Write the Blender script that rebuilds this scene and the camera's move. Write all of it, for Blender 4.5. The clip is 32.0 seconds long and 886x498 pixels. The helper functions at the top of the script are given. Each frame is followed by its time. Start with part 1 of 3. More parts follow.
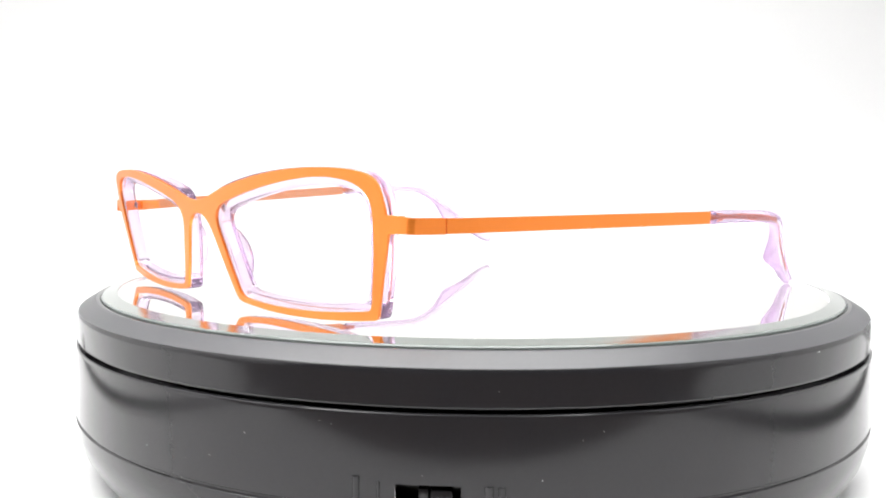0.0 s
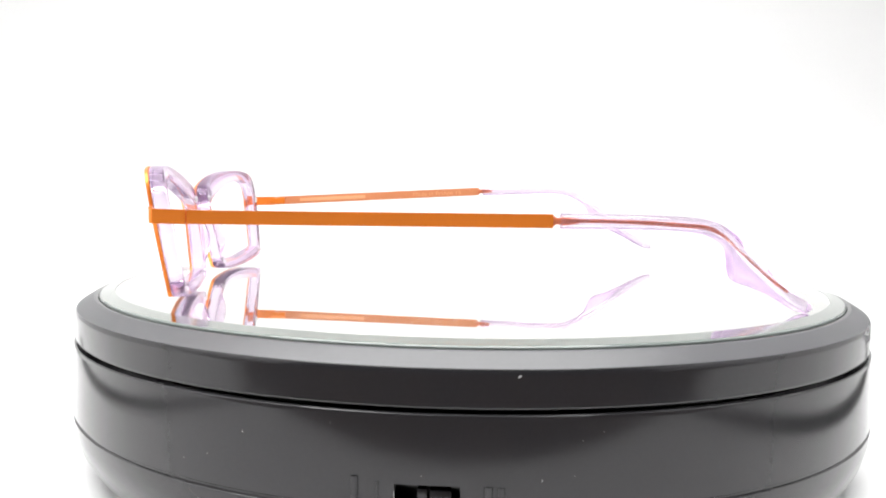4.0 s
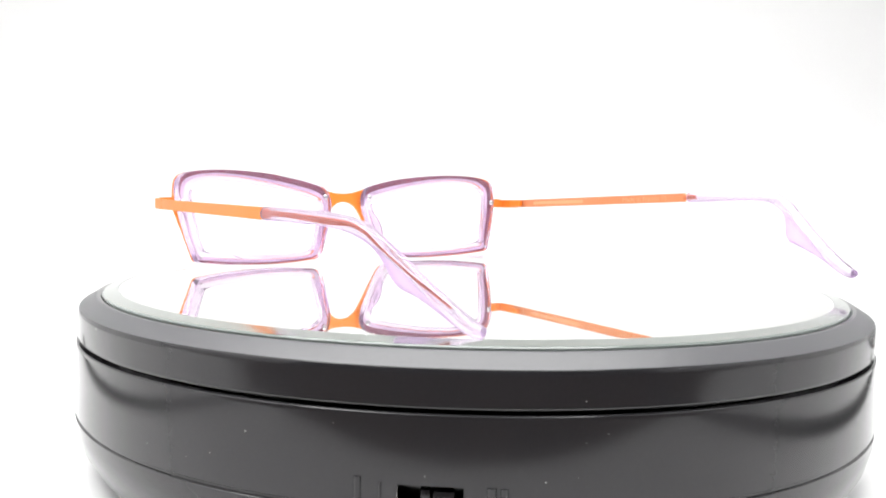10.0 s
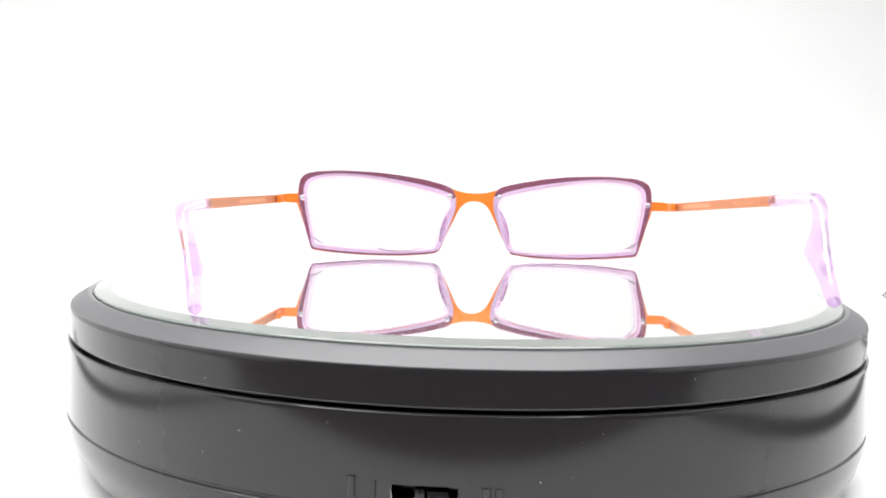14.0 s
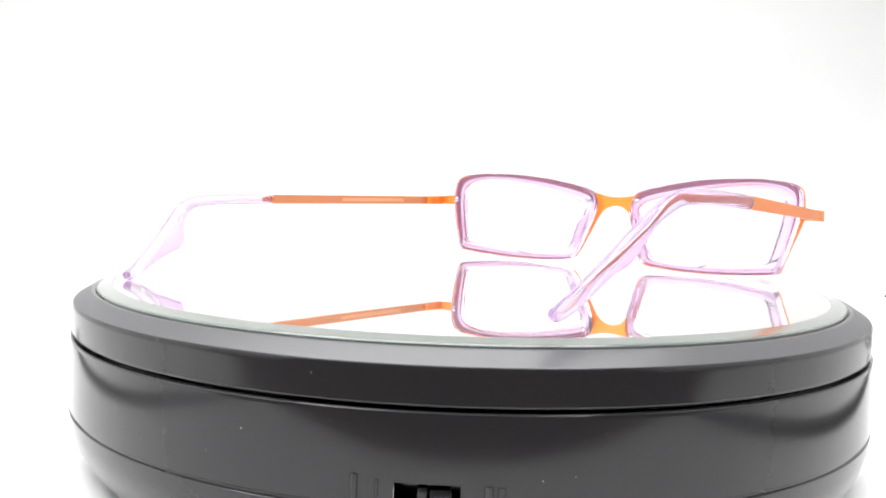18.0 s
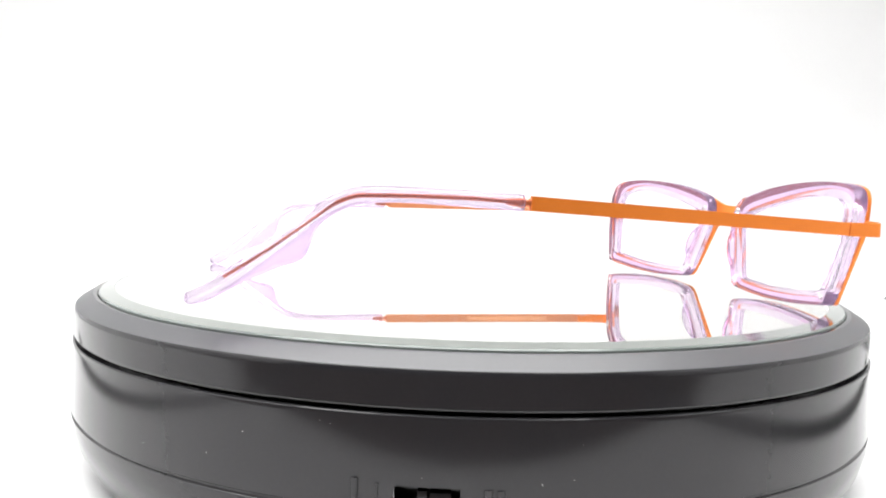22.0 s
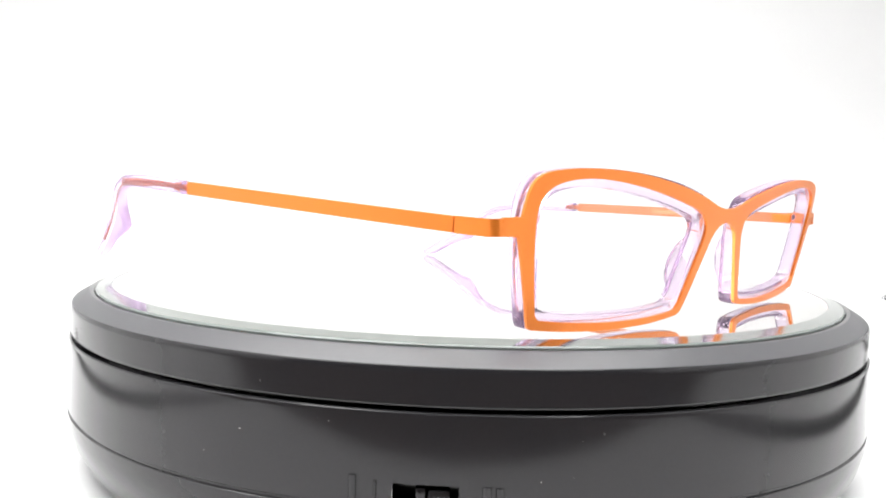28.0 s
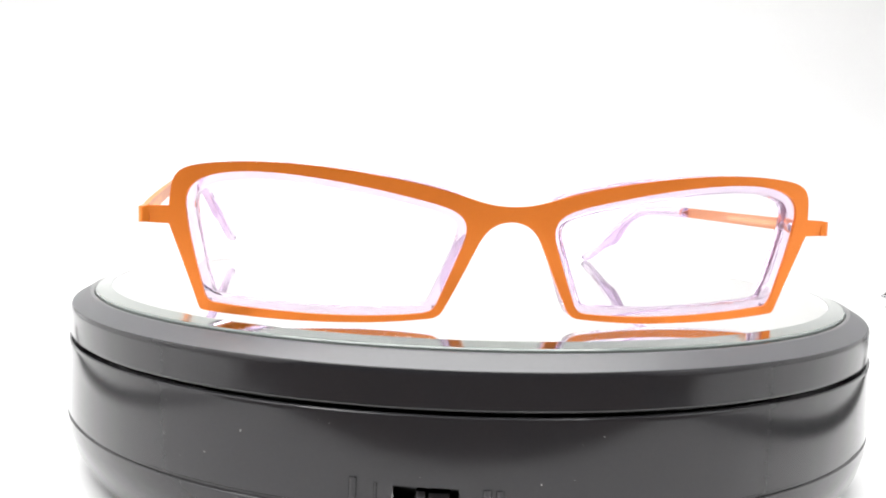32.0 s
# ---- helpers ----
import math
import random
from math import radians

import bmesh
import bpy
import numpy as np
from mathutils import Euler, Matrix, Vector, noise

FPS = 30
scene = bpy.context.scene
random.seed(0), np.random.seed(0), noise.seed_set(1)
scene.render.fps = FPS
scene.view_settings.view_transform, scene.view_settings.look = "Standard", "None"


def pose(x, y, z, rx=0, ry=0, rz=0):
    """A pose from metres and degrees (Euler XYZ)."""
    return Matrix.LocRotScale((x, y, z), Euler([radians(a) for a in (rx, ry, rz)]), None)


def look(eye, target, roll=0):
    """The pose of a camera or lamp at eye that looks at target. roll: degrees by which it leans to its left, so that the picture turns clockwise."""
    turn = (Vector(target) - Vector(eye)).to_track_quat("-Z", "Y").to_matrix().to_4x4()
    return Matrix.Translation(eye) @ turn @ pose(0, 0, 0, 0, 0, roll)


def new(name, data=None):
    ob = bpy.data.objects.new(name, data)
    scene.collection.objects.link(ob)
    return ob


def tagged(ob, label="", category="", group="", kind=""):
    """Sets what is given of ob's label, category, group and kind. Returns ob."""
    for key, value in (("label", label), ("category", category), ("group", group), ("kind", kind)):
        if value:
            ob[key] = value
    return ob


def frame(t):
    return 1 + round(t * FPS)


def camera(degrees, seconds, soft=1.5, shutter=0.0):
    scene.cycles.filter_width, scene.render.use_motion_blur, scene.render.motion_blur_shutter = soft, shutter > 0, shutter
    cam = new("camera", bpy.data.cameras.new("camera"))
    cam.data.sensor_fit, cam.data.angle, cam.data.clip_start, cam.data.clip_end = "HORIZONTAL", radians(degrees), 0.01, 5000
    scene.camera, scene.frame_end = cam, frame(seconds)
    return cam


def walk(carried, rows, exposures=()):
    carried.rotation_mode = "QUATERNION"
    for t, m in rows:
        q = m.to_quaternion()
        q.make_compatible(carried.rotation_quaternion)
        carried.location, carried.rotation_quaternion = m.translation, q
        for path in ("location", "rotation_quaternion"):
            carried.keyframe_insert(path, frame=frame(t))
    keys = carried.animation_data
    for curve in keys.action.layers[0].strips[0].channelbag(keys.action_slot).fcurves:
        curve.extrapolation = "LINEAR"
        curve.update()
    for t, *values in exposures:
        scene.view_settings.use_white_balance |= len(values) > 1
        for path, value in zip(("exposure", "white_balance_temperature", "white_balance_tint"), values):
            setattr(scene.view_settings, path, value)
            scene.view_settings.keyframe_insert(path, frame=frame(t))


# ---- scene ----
cam = camera(53.39, 32.0, soft=1.9)


def aim(t, x, y, z, yaw, pitch, roll):
    """A camera row: seconds, place in millimetres, degrees to the left, up and of roll."""
    eye = Vector((x, y, z)) * 0.001
    a, b = radians(yaw), radians(pitch)
    ahead = Vector((-math.sin(a) * math.cos(b), math.cos(a) * math.cos(b), math.sin(b)))
    return t, look(eye, eye + ahead, roll)


walk(cam, [aim(*r) for r in (
    (0.0, -2.89, -241.86, 26.78, 1.054, -4.421, 0.399),
    (0.5, -3.06, -241.91, 26.69, 0.990, -4.362, 0.459),
    (1.0, -3.18, -241.79, 26.56, 0.945, -4.364, 0.523),
    (1.5, -3.24, -241.57, 26.46, 0.970, -4.340, 0.593),
    (2.0, -3.28, -241.52, 26.47, 0.939, -4.341, 0.646),
    (2.5, -3.29, -241.48, 26.54, 0.989, -4.376, 0.716),
    (3.0, -3.34, -241.58, 26.57, 1.053, -4.401, 0.762),
    (3.5, -3.36, -241.55, 26.50, 0.976, -4.338, 0.759),
    (5.5, -3.26, -241.19, 26.16, 0.810, -4.316, 0.686),
    (6.0, -3.31, -241.41, 26.32, 0.883, -4.394, 0.746),
    (6.5, -3.41, -241.44, 26.39, 0.889, -4.400, 0.819),
    (7.0, -3.52, -241.36, 26.39, 0.911, -4.401, 0.874),
    (7.5, -3.64, -241.46, 26.50, 0.935, -4.394, 0.967),
    (8.0, -3.70, -241.48, 26.62, 0.986, -4.368, 1.040),
    (8.5, -3.71, -241.30, 26.50, 1.061, -4.379, 1.052),
    (9.0, -3.72, -241.19, 26.21, 1.053, -4.277, 1.021),
    (9.5, -3.77, -241.07, 26.01, 1.021, -4.222, 1.032),
    (10.0, -3.83, -240.94, 25.94, 1.004, -4.178, 1.055),
    (10.5, -3.86, -240.75, 26.01, 0.928, -4.230, 1.063),
    (11.0, -3.91, -240.80, 25.93, 0.831, -4.269, 1.054),
    (11.5, -3.98, -240.32, 25.79, 0.791, -4.450, 1.097),
    (12.0, -4.10, -240.18, 25.74, 0.815, -4.613, 1.169),
    (12.5, -4.26, -240.11, 25.91, 0.790, -4.644, 1.260),
    (13.0, -4.41, -240.25, 26.09, 0.644, -4.477, 1.337),
    (13.5, -4.50, -240.40, 26.27, 0.514, -4.413, 1.394),
    (14.0, -4.62, -240.37, 26.32, 0.407, -4.400, 1.390),
    (14.5, -4.76, -240.42, 26.32, 0.406, -4.366, 1.416),
    (16.5, -4.81, -240.28, 26.31, 0.599, -4.328, 1.598),
    (17.0, -4.81, -240.23, 26.14, 0.615, -4.291, 1.606),
    (17.5, -4.80, -240.12, 26.01, 0.607, -4.323, 1.594),
    (18.0, -4.80, -240.09, 25.86, 0.555, -4.369, 1.573),
    (18.5, -4.81, -239.72, 25.81, 0.434, -4.504, 1.556),
    (19.0, -4.72, -239.67, 26.01, 0.399, -4.646, 1.555),
    (19.5, -4.62, -240.13, 26.14, 0.472, -4.584, 1.558),
    (20.0, -4.59, -240.57, 26.35, 0.492, -4.487, 1.529),
    (20.5, -4.55, -240.86, 26.55, 0.569, -4.404, 1.531),
    (21.0, -4.57, -241.12, 26.67, 0.570, -4.395, 1.523),
    (21.5, -4.62, -241.33, 26.65, 0.601, -4.290, 1.532),
    (22.0, -4.68, -241.22, 26.52, 0.587, -4.265, 1.542),
    (22.5, -4.74, -240.92, 26.31, 0.582, -4.220, 1.563),
    (23.0, -4.81, -240.69, 26.09, 0.571, -4.154, 1.604),
    (23.5, -4.90, -240.71, 25.95, 0.586, -4.135, 1.640),
    (24.0, -4.95, -240.97, 25.84, 0.561, -4.118, 1.627),
    (24.5, -4.96, -241.03, 25.28, 0.482, -3.965, 1.619),
    (25.0, -4.90, -240.76, 24.85, 0.484, -4.016, 1.654),
    (25.5, -4.86, -240.47, 24.87, 0.488, -4.243, 1.677),
    (27.5, -4.82, -240.46, 25.85, 0.435, -4.311, 1.619),
    (28.0, -4.87, -240.57, 25.92, 0.431, -4.287, 1.650),
    (28.5, -4.98, -240.72, 25.96, 0.439, -4.285, 1.720),
    (29.0, -5.10, -240.72, 26.09, 0.408, -4.318, 1.757),
    (29.5, -5.19, -240.69, 26.25, 0.365, -4.348, 1.760),
    (30.0, -5.31, -240.81, 26.33, 0.338, -4.375, 1.769),
    (30.5, -5.37, -240.65, 26.54, 0.332, -4.424, 1.802),
    (31.0, -5.40, -240.53, 26.80, 0.307, -4.510, 1.793),
    (31.5, -5.31, -240.45, 27.02, 0.295, -4.572, 1.739),
    (32.0, -5.08, -240.50, 27.21, 0.388, -4.612, 1.696))])

# ---- light ----
world = bpy.data.worlds.new("room_air")
world.use_nodes = True
world.node_tree.nodes["Background"].inputs["Color"].default_value = (0.9, 0.95, 1.0, 1)
world.node_tree.nodes["Background"].inputs["Strength"].default_value = 0.05
scene.world = world
scene.view_settings.exposure = 0.0
PANEL = 7.15         # radiance of the softbox panel
MM = 0.001
TABLE = -44.0        # height of the paper under the turntable, in mm


# ---- materials ----
def material(name, color, rough=0.5, metal=0.0, transmission=0.0, ior=1.45, coat=0.0, spec=0.5):
    m = bpy.data.materials.new(name)
    m.use_nodes = True
    b = m.node_tree.nodes["Principled BSDF"]
    b.inputs["Base Color"].default_value = (*color, 1)
    b.inputs["Roughness"].default_value = rough
    b.inputs["Metallic"].default_value = metal
    b.inputs["Transmission Weight"].default_value = transmission
    b.inputs["IOR"].default_value = ior
    b.inputs["Coat Weight"].default_value = coat
    b.inputs["Specular IOR Level"].default_value = spec
    return m


def node(m, kind, **values):
    n = m.node_tree.nodes.new(kind)
    for k, v in values.items():
        n.inputs[k.replace("_", " ")].default_value = v
    return n


def grain(m, scale, low, high, bump=0.0, wide=None, stretch=(1, 1, 1), rough=None):
    """Colour that wanders between low and high at two scales, with a fine relief."""
    t, b = m.node_tree, m.node_tree.nodes["Principled BSDF"]
    co = node(m, "ShaderNodeTexCoord")
    mp = node(m, "ShaderNodeMapping", Scale=stretch)
    t.links.new(co.outputs["Object"], mp.inputs["Vector"])
    fine = node(m, "ShaderNodeTexNoise", Scale=scale, Detail=6.0, Roughness=0.6)
    broad = node(m, "ShaderNodeTexNoise", Scale=wide or scale / 12, Detail=3.0)
    for n in (fine, broad):
        t.links.new(mp.outputs["Vector"], n.inputs["Vector"])
    add = node(m, "ShaderNodeMath")
    add.operation = "MULTIPLY_ADD"
    t.links.new(fine.outputs["Fac"], add.inputs[0])
    add.inputs[1].default_value = 0.5
    half = node(m, "ShaderNodeMath")
    half.operation = "MULTIPLY"
    half.inputs[1].default_value = 0.5
    t.links.new(broad.outputs["Fac"], half.inputs[0])
    t.links.new(half.outputs[0], add.inputs[2])
    ramp = node(m, "ShaderNodeValToRGB")
    ramp.color_ramp.elements[0].position, ramp.color_ramp.elements[1].position = 0.3, 0.7
    ramp.color_ramp.elements[0].color, ramp.color_ramp.elements[1].color = (*low, 1), (*high, 1)
    t.links.new(add.outputs[0], ramp.inputs["Fac"])
    t.links.new(ramp.outputs["Color"], b.inputs["Base Color"])
    if rough:
        rr = node(m, "ShaderNodeMapRange", To_Min=rough[0], To_Max=rough[1])
        t.links.new(broad.outputs["Fac"], rr.inputs["Value"])
        t.links.new(rr.outputs["Result"], b.inputs["Roughness"])
    if bump:
        bp = node(m, "ShaderNodeBump", Strength=bump, Distance=0.0002)
        t.links.new(fine.outputs["Fac"], bp.inputs["Height"])
        t.links.new(bp.outputs["Normal"], b.inputs["Normal"])
    return m


paper_mat = grain(material("white_paper", (0.86, 0.86, 0.86), 0.85), 900, (0.745, 0.745, 0.74), (0.775, 0.775, 0.775), 0.15, 6)
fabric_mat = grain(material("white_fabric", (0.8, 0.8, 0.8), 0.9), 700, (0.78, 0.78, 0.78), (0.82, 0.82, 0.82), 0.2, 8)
# the same fabric greyed, so that less light bounces from the right
dim_side_mat = grain(material("dimmed_fabric", (0.55, 0.55, 0.55), 0.9), 700, (0.67, 0.67, 0.675), (0.71, 0.71, 0.71), 0.2, 8)
# wide near-black patches stand in for shadows lying on the brown wood
desk_mat = grain(material("shade_patched_wood", (0.06, 0.04, 0.03), 0.75, spec=0.1), 60, (0.006, 0.006, 0.007), (0.11, 0.068, 0.048), 0.2, 22, (1, 0.35, 1))
wall_mat = grain(material("grey_wall", (0.14, 0.14, 0.14), 0.9), 150, (0.12, 0.12, 0.125), (0.16, 0.16, 0.155), 0.2, 3)
plastic_mat = grain(material("black_plastic", (0.02, 0.02, 0.022), 0.3, ior=1.41), 1400, (0.016, 0.0155, 0.017), (0.0195, 0.0188, 0.0207), 0.0, 25, rough=(0.1, 0.14))
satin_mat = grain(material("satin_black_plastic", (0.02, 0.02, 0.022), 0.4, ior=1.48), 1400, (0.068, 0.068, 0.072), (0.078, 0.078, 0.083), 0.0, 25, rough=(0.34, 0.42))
streak_mat = material("dark_streak_rod", (0.006, 0.006, 0.006), 0.6)
steel_mat = material("bright_steel", (0.75, 0.75, 0.76), 0.2, 1.0)
bevel_mat = grain(material("silvered_bevel", (0.6, 0.65, 0.61), 0.12, 1.0), 900, (0.6, 0.64, 0.605), (0.63, 0.67, 0.635), 0.0, 30)
ground_mat = grain(material("ground_glass", (0.6, 0.66, 0.62), 0.12, ior=1.5), 900, (0.145, 0.166, 0.155), (0.17, 0.194, 0.181), 0.0, 30)
silver_mat = material("mirror_silver", (0.95, 0.947, 0.93), 0.015, 1.0)
orange_mat = grain(material("orange_lacquer", (0.85, 0.25, 0.03), 0.36, 0.5, ior=1.52), 2200, (0.8, 0.209, 0.022), (0.86, 0.234, 0.028), 0.06, 60)
# duller orange for the temples' inner faces: their dimmer light put into the colour
dim_orange_mat = grain(material("dim_orange_lacquer", (0.62, 0.24, 0.12), 0.42, 0.35, ior=1.5), 2200, (0.5, 0.18, 0.075), (0.56, 0.205, 0.09), 0.06, 60)


def acetate(name, clear, body, share, ior, rough=0.03):
    """Clear plastic that also scatters a little light in its own colour."""
    m = bpy.data.materials.new(name)
    m.use_nodes = True
    t = m.node_tree
    t.nodes.remove(t.nodes["Principled BSDF"])
    glass = node(m, "ShaderNodeBsdfGlass", Color=(*clear, 1), Roughness=rough, IOR=ior)
    dif = node(m, "ShaderNodeBsdfDiffuse", Color=(*body, 1))
    thr = node(m, "ShaderNodeBsdfTranslucent", Color=(*body, 1))
    cloud = node(m, "ShaderNodeTexNoise", Scale=220.0, Detail=3.0)
    rng = node(m, "ShaderNodeMapRange", To_Min=share * 0.8, To_Max=share * 1.2)
    t.links.new(cloud.outputs["Fac"], rng.inputs["Value"])
    both, out = node(m, "ShaderNodeMixShader"), node(m, "ShaderNodeMixShader")
    both.inputs[0].default_value = 0.5
    t.links.new(dif.outputs[0], both.inputs[1])
    t.links.new(thr.outputs[0], both.inputs[2])
    t.links.new(rng.outputs["Result"], out.inputs[0])
    t.links.new(glass.outputs[0], out.inputs[1])
    t.links.new(both.outputs[0], out.inputs[2])
    t.links.new(out.outputs[0], t.nodes["Material Output"].inputs["Surface"])
    return m


lilac_mat = acetate("lilac_acetate", (0.962, 0.905, 0.976), (0.82, 0.62, 0.88), 0.06, 1.41)
def clear(name, tint, gloss, haze=0.0):
    """A thin clear layer: lets light straight through, with a little gloss and a haze of dust."""
    m = bpy.data.materials.new(name)
    m.use_nodes = True
    t = m.node_tree
    t.nodes.remove(t.nodes["Principled BSDF"])
    mix = node(m, "ShaderNodeMixShader")
    mix.inputs[0].default_value = gloss
    t.links.new(node(m, "ShaderNodeBsdfTransparent", Color=(*tint, 1)).outputs[0], mix.inputs[1])
    t.links.new(node(m, "ShaderNodeBsdfGlossy", Roughness=0.02).outputs[0], mix.inputs[2])
    dust = node(m, "ShaderNodeMixShader")
    dust.inputs[0].default_value = haze
    t.links.new(mix.outputs[0], dust.inputs[1])
    t.links.new(node(m, "ShaderNodeBsdfDiffuse", Color=(0.85, 0.85, 0.84, 1)).outputs[0], dust.inputs[2])
    t.links.new(dust.outputs[0], t.nodes["Material Output"].inputs["Surface"])
    return m


glass_mat = clear("clear_mirror_glass", (0.994, 0.995, 0.992), 0.02, 0.008)
lens_mat = clear("clear_lens", (0.99, 0.985, 0.99), 0.03)
tip_mat = acetate("lilac_tip_acetate", (0.955, 0.91, 0.967), (0.76, 0.6, 0.83), 0.11, 1.41, 0.03)
fin_mat = acetate("lilac_fin_acetate", (0.925, 0.86, 0.948), (0.8, 0.63, 0.86), 0.42, 1.38, 0.06)
mauve_mat = material("mauve_backing", (0.27, 0.055, 0.075), 0.4)
wire_mat = material("copper_wire", (0.5, 0.14, 0.06), 0.35, 0.4)
rivet_mat = material("dull_steel", (0.5, 0.48, 0.5), 0.3, 1.0)
# stands in for bright reflections in rims and mirror edge; wire's inner face too
pale_mat = material("pale_lilac_fill", (0.95, 0.9, 0.93), 0.4)
print_mat = material("pale_print", (0.66, 0.29, 0.14), 0.5)
dust_mat = material("dust", (0.45, 0.45, 0.44), 0.9)
film_mat = material("clear_film", (0.9, 0.91, 0.92), 0.05, 0.0, 1.0, 1.5)
panel_mat = bpy.data.materials.new("softbox_glow")
panel_mat.use_nodes = True
pn = panel_mat.node_tree.nodes["Principled BSDF"]
pn.inputs["Emission Color"].default_value = (1.0, 0.985, 0.97, 1)
pn.inputs["Emission Strength"].default_value = 1.0


# ---- building ----
def thing(name, label, category, kind="", group="", at=None):
    ob = new(name)
    ob.empty_display_size = 0.02
    if at is not None:
        ob.matrix_basis = at
    return tagged(ob, label, category, group, kind)


def finish(bm, sharp=35):
    """Smooth faces with hard edges where the turn is more than sharp degrees."""
    bmesh.ops.recalc_face_normals(bm, faces=bm.faces)
    for f in bm.faces:
        f.smooth = True
    for e in bm.edges:
        e.smooth = len(e.link_faces) == 2 and e.calc_face_angle(0) < radians(sharp)


def part(name, bm, mat, parent=None, label="", sharp=35):
    finish(bm, sharp)
    me = bpy.data.meshes.new(name)
    bm.to_mesh(me)
    bm.free()
    for m in mat if isinstance(mat, (list, tuple)) else (mat,):
        me.materials.append(m)
    ob = new(name, me)
    ob.parent = parent
    return tagged(ob, label)


def lathe(profile, n=192, closed=False):
    """A turned body from (radius, height) pairs in mm."""
    bm = bmesh.new()
    rings = []
    for r, z in profile:
        if r == 0:
            rings.append([bm.verts.new((0, 0, z * MM))])
        else:
            rings.append([bm.verts.new((r * MM * math.cos(a), r * MM * math.sin(a), z * MM))
                          for a in (2 * math.pi * i / n for i in range(n))])
    pairs = list(zip(rings, rings[1:])) + ([(rings[-1], rings[0])] if closed else [])
    for a, b in pairs:
        for i in range(n):
            j = (i + 1) % n
            if len(a) == 1:
                bm.faces.new((a[0], b[i], b[j]))
            elif len(b) == 1:
                bm.faces.new((a[j], a[i], b[0]))
            else:
                bm.faces.new((a[j], a[i], b[i], b[j]))
    return bm


def box(x0, x1, y0, y1, z0, z1, bevel=0.0):
    bm = bmesh.new()
    bmesh.ops.create_cube(bm, size=1)
    for v in bm.verts:
        v.co = Vector((x0 + (v.co.x + 0.5) * (x1 - x0), y0 + (v.co.y + 0.5) * (y1 - y0), z0 + (v.co.z + 0.5) * (z1 - z0))) * MM
    if bevel:
        bmesh.ops.bevel(bm, geom=bm.edges[:], offset=bevel * MM, segments=2, profile=0.5, affect="EDGES")
    return bm


def bezier(segments, n=14):
    """Points along cubic Bezier pieces, each of four 2D points."""
    out = []
    for a, b, c, d in segments:
        for i in range(n):
            t = i / n
            s = 1 - t
            out.append(tuple(s ** 3 * a[k] + 3 * s * s * t * b[k] + 3 * s * t * t * c[k] + t ** 3 * d[k] for k in (0, 1)))
    return out


def shifted(loop, d):
    """A closed 2D loop moved inwards by d (outwards if negative); the loop runs anticlockwise."""
    n, out = len(loop), []
    for i in range(n):
        (ax, ay), (bx, by), (cx, cy) = loop[i - 1], loop[i], loop[(i + 1) % n]
        u, v = Vector((bx - ax, by - ay)).normalized(), Vector((cx - bx, cy - by)).normalized()
        m = (u + v).normalized()
        k = d / max(0.5, m.dot(u))
        out.append((bx - m.y * k, by + m.x * k))
    return out


def area(loop):
    return sum(a[0] * b[1] - b[0] * a[1] for a, b in zip(loop, loop[1:] + loop[:1])) / 2


def anticlockwise(loop):
    return loop if area(loop) > 0 else loop[::-1]


def sweep(path, wide, thick, up=(0, 0, 1), n=4, taper=None):
    """A bar along 3D points (mm): a box section for n = 4, else an ellipse. wide goes with up, thick across."""
    bm = bmesh.new()
    pts = [Vector(q) for q in path]
    rings = []
    for i, q in enumerate(pts):
        d = (pts[min(i + 1, len(pts) - 1)] - pts[max(i - 1, 0)]).normalized()
        side = d.cross(Vector(up)).normalized()
        top = side.cross(d)
        s = taper[i] if taper else 1
        if n == 4:
            c = [(1, 1), (-1, 1), (-1, -1), (1, -1)]
        else:
            c = [(math.cos(2 * math.pi * k / n), math.sin(2 * math.pi * k / n)) for k in range(n)]
        rings.append([bm.verts.new((q + side * (a * thick / 2 * s) + top * (b * wide / 2 * s)) * MM) for a, b in c])
    for a, b in zip(rings, rings[1:]):
        for k in range(n):
            bm.faces.new((a[k], a[(k + 1) % n], b[(k + 1) % n], b[k]))
    bm.faces.new(rings[0])
    bm.faces.new(rings[-1][::-1])
    return bm


def blob(at, size, seg=12, normal=None):
    """A small dome or ball: centre and half sizes in mm."""
    bm = bmesh.new()
    bmesh.ops.create_uvsphere(bm, u_segments=seg, v_segments=seg // 2 + 2, radius=1)
    for v in bm.verts:
        v.co = Vector((v.co.x * size[0] + at[0], v.co.y * size[1] + at[1], v.co.z * size[2] + at[2])) * MM
    return bm


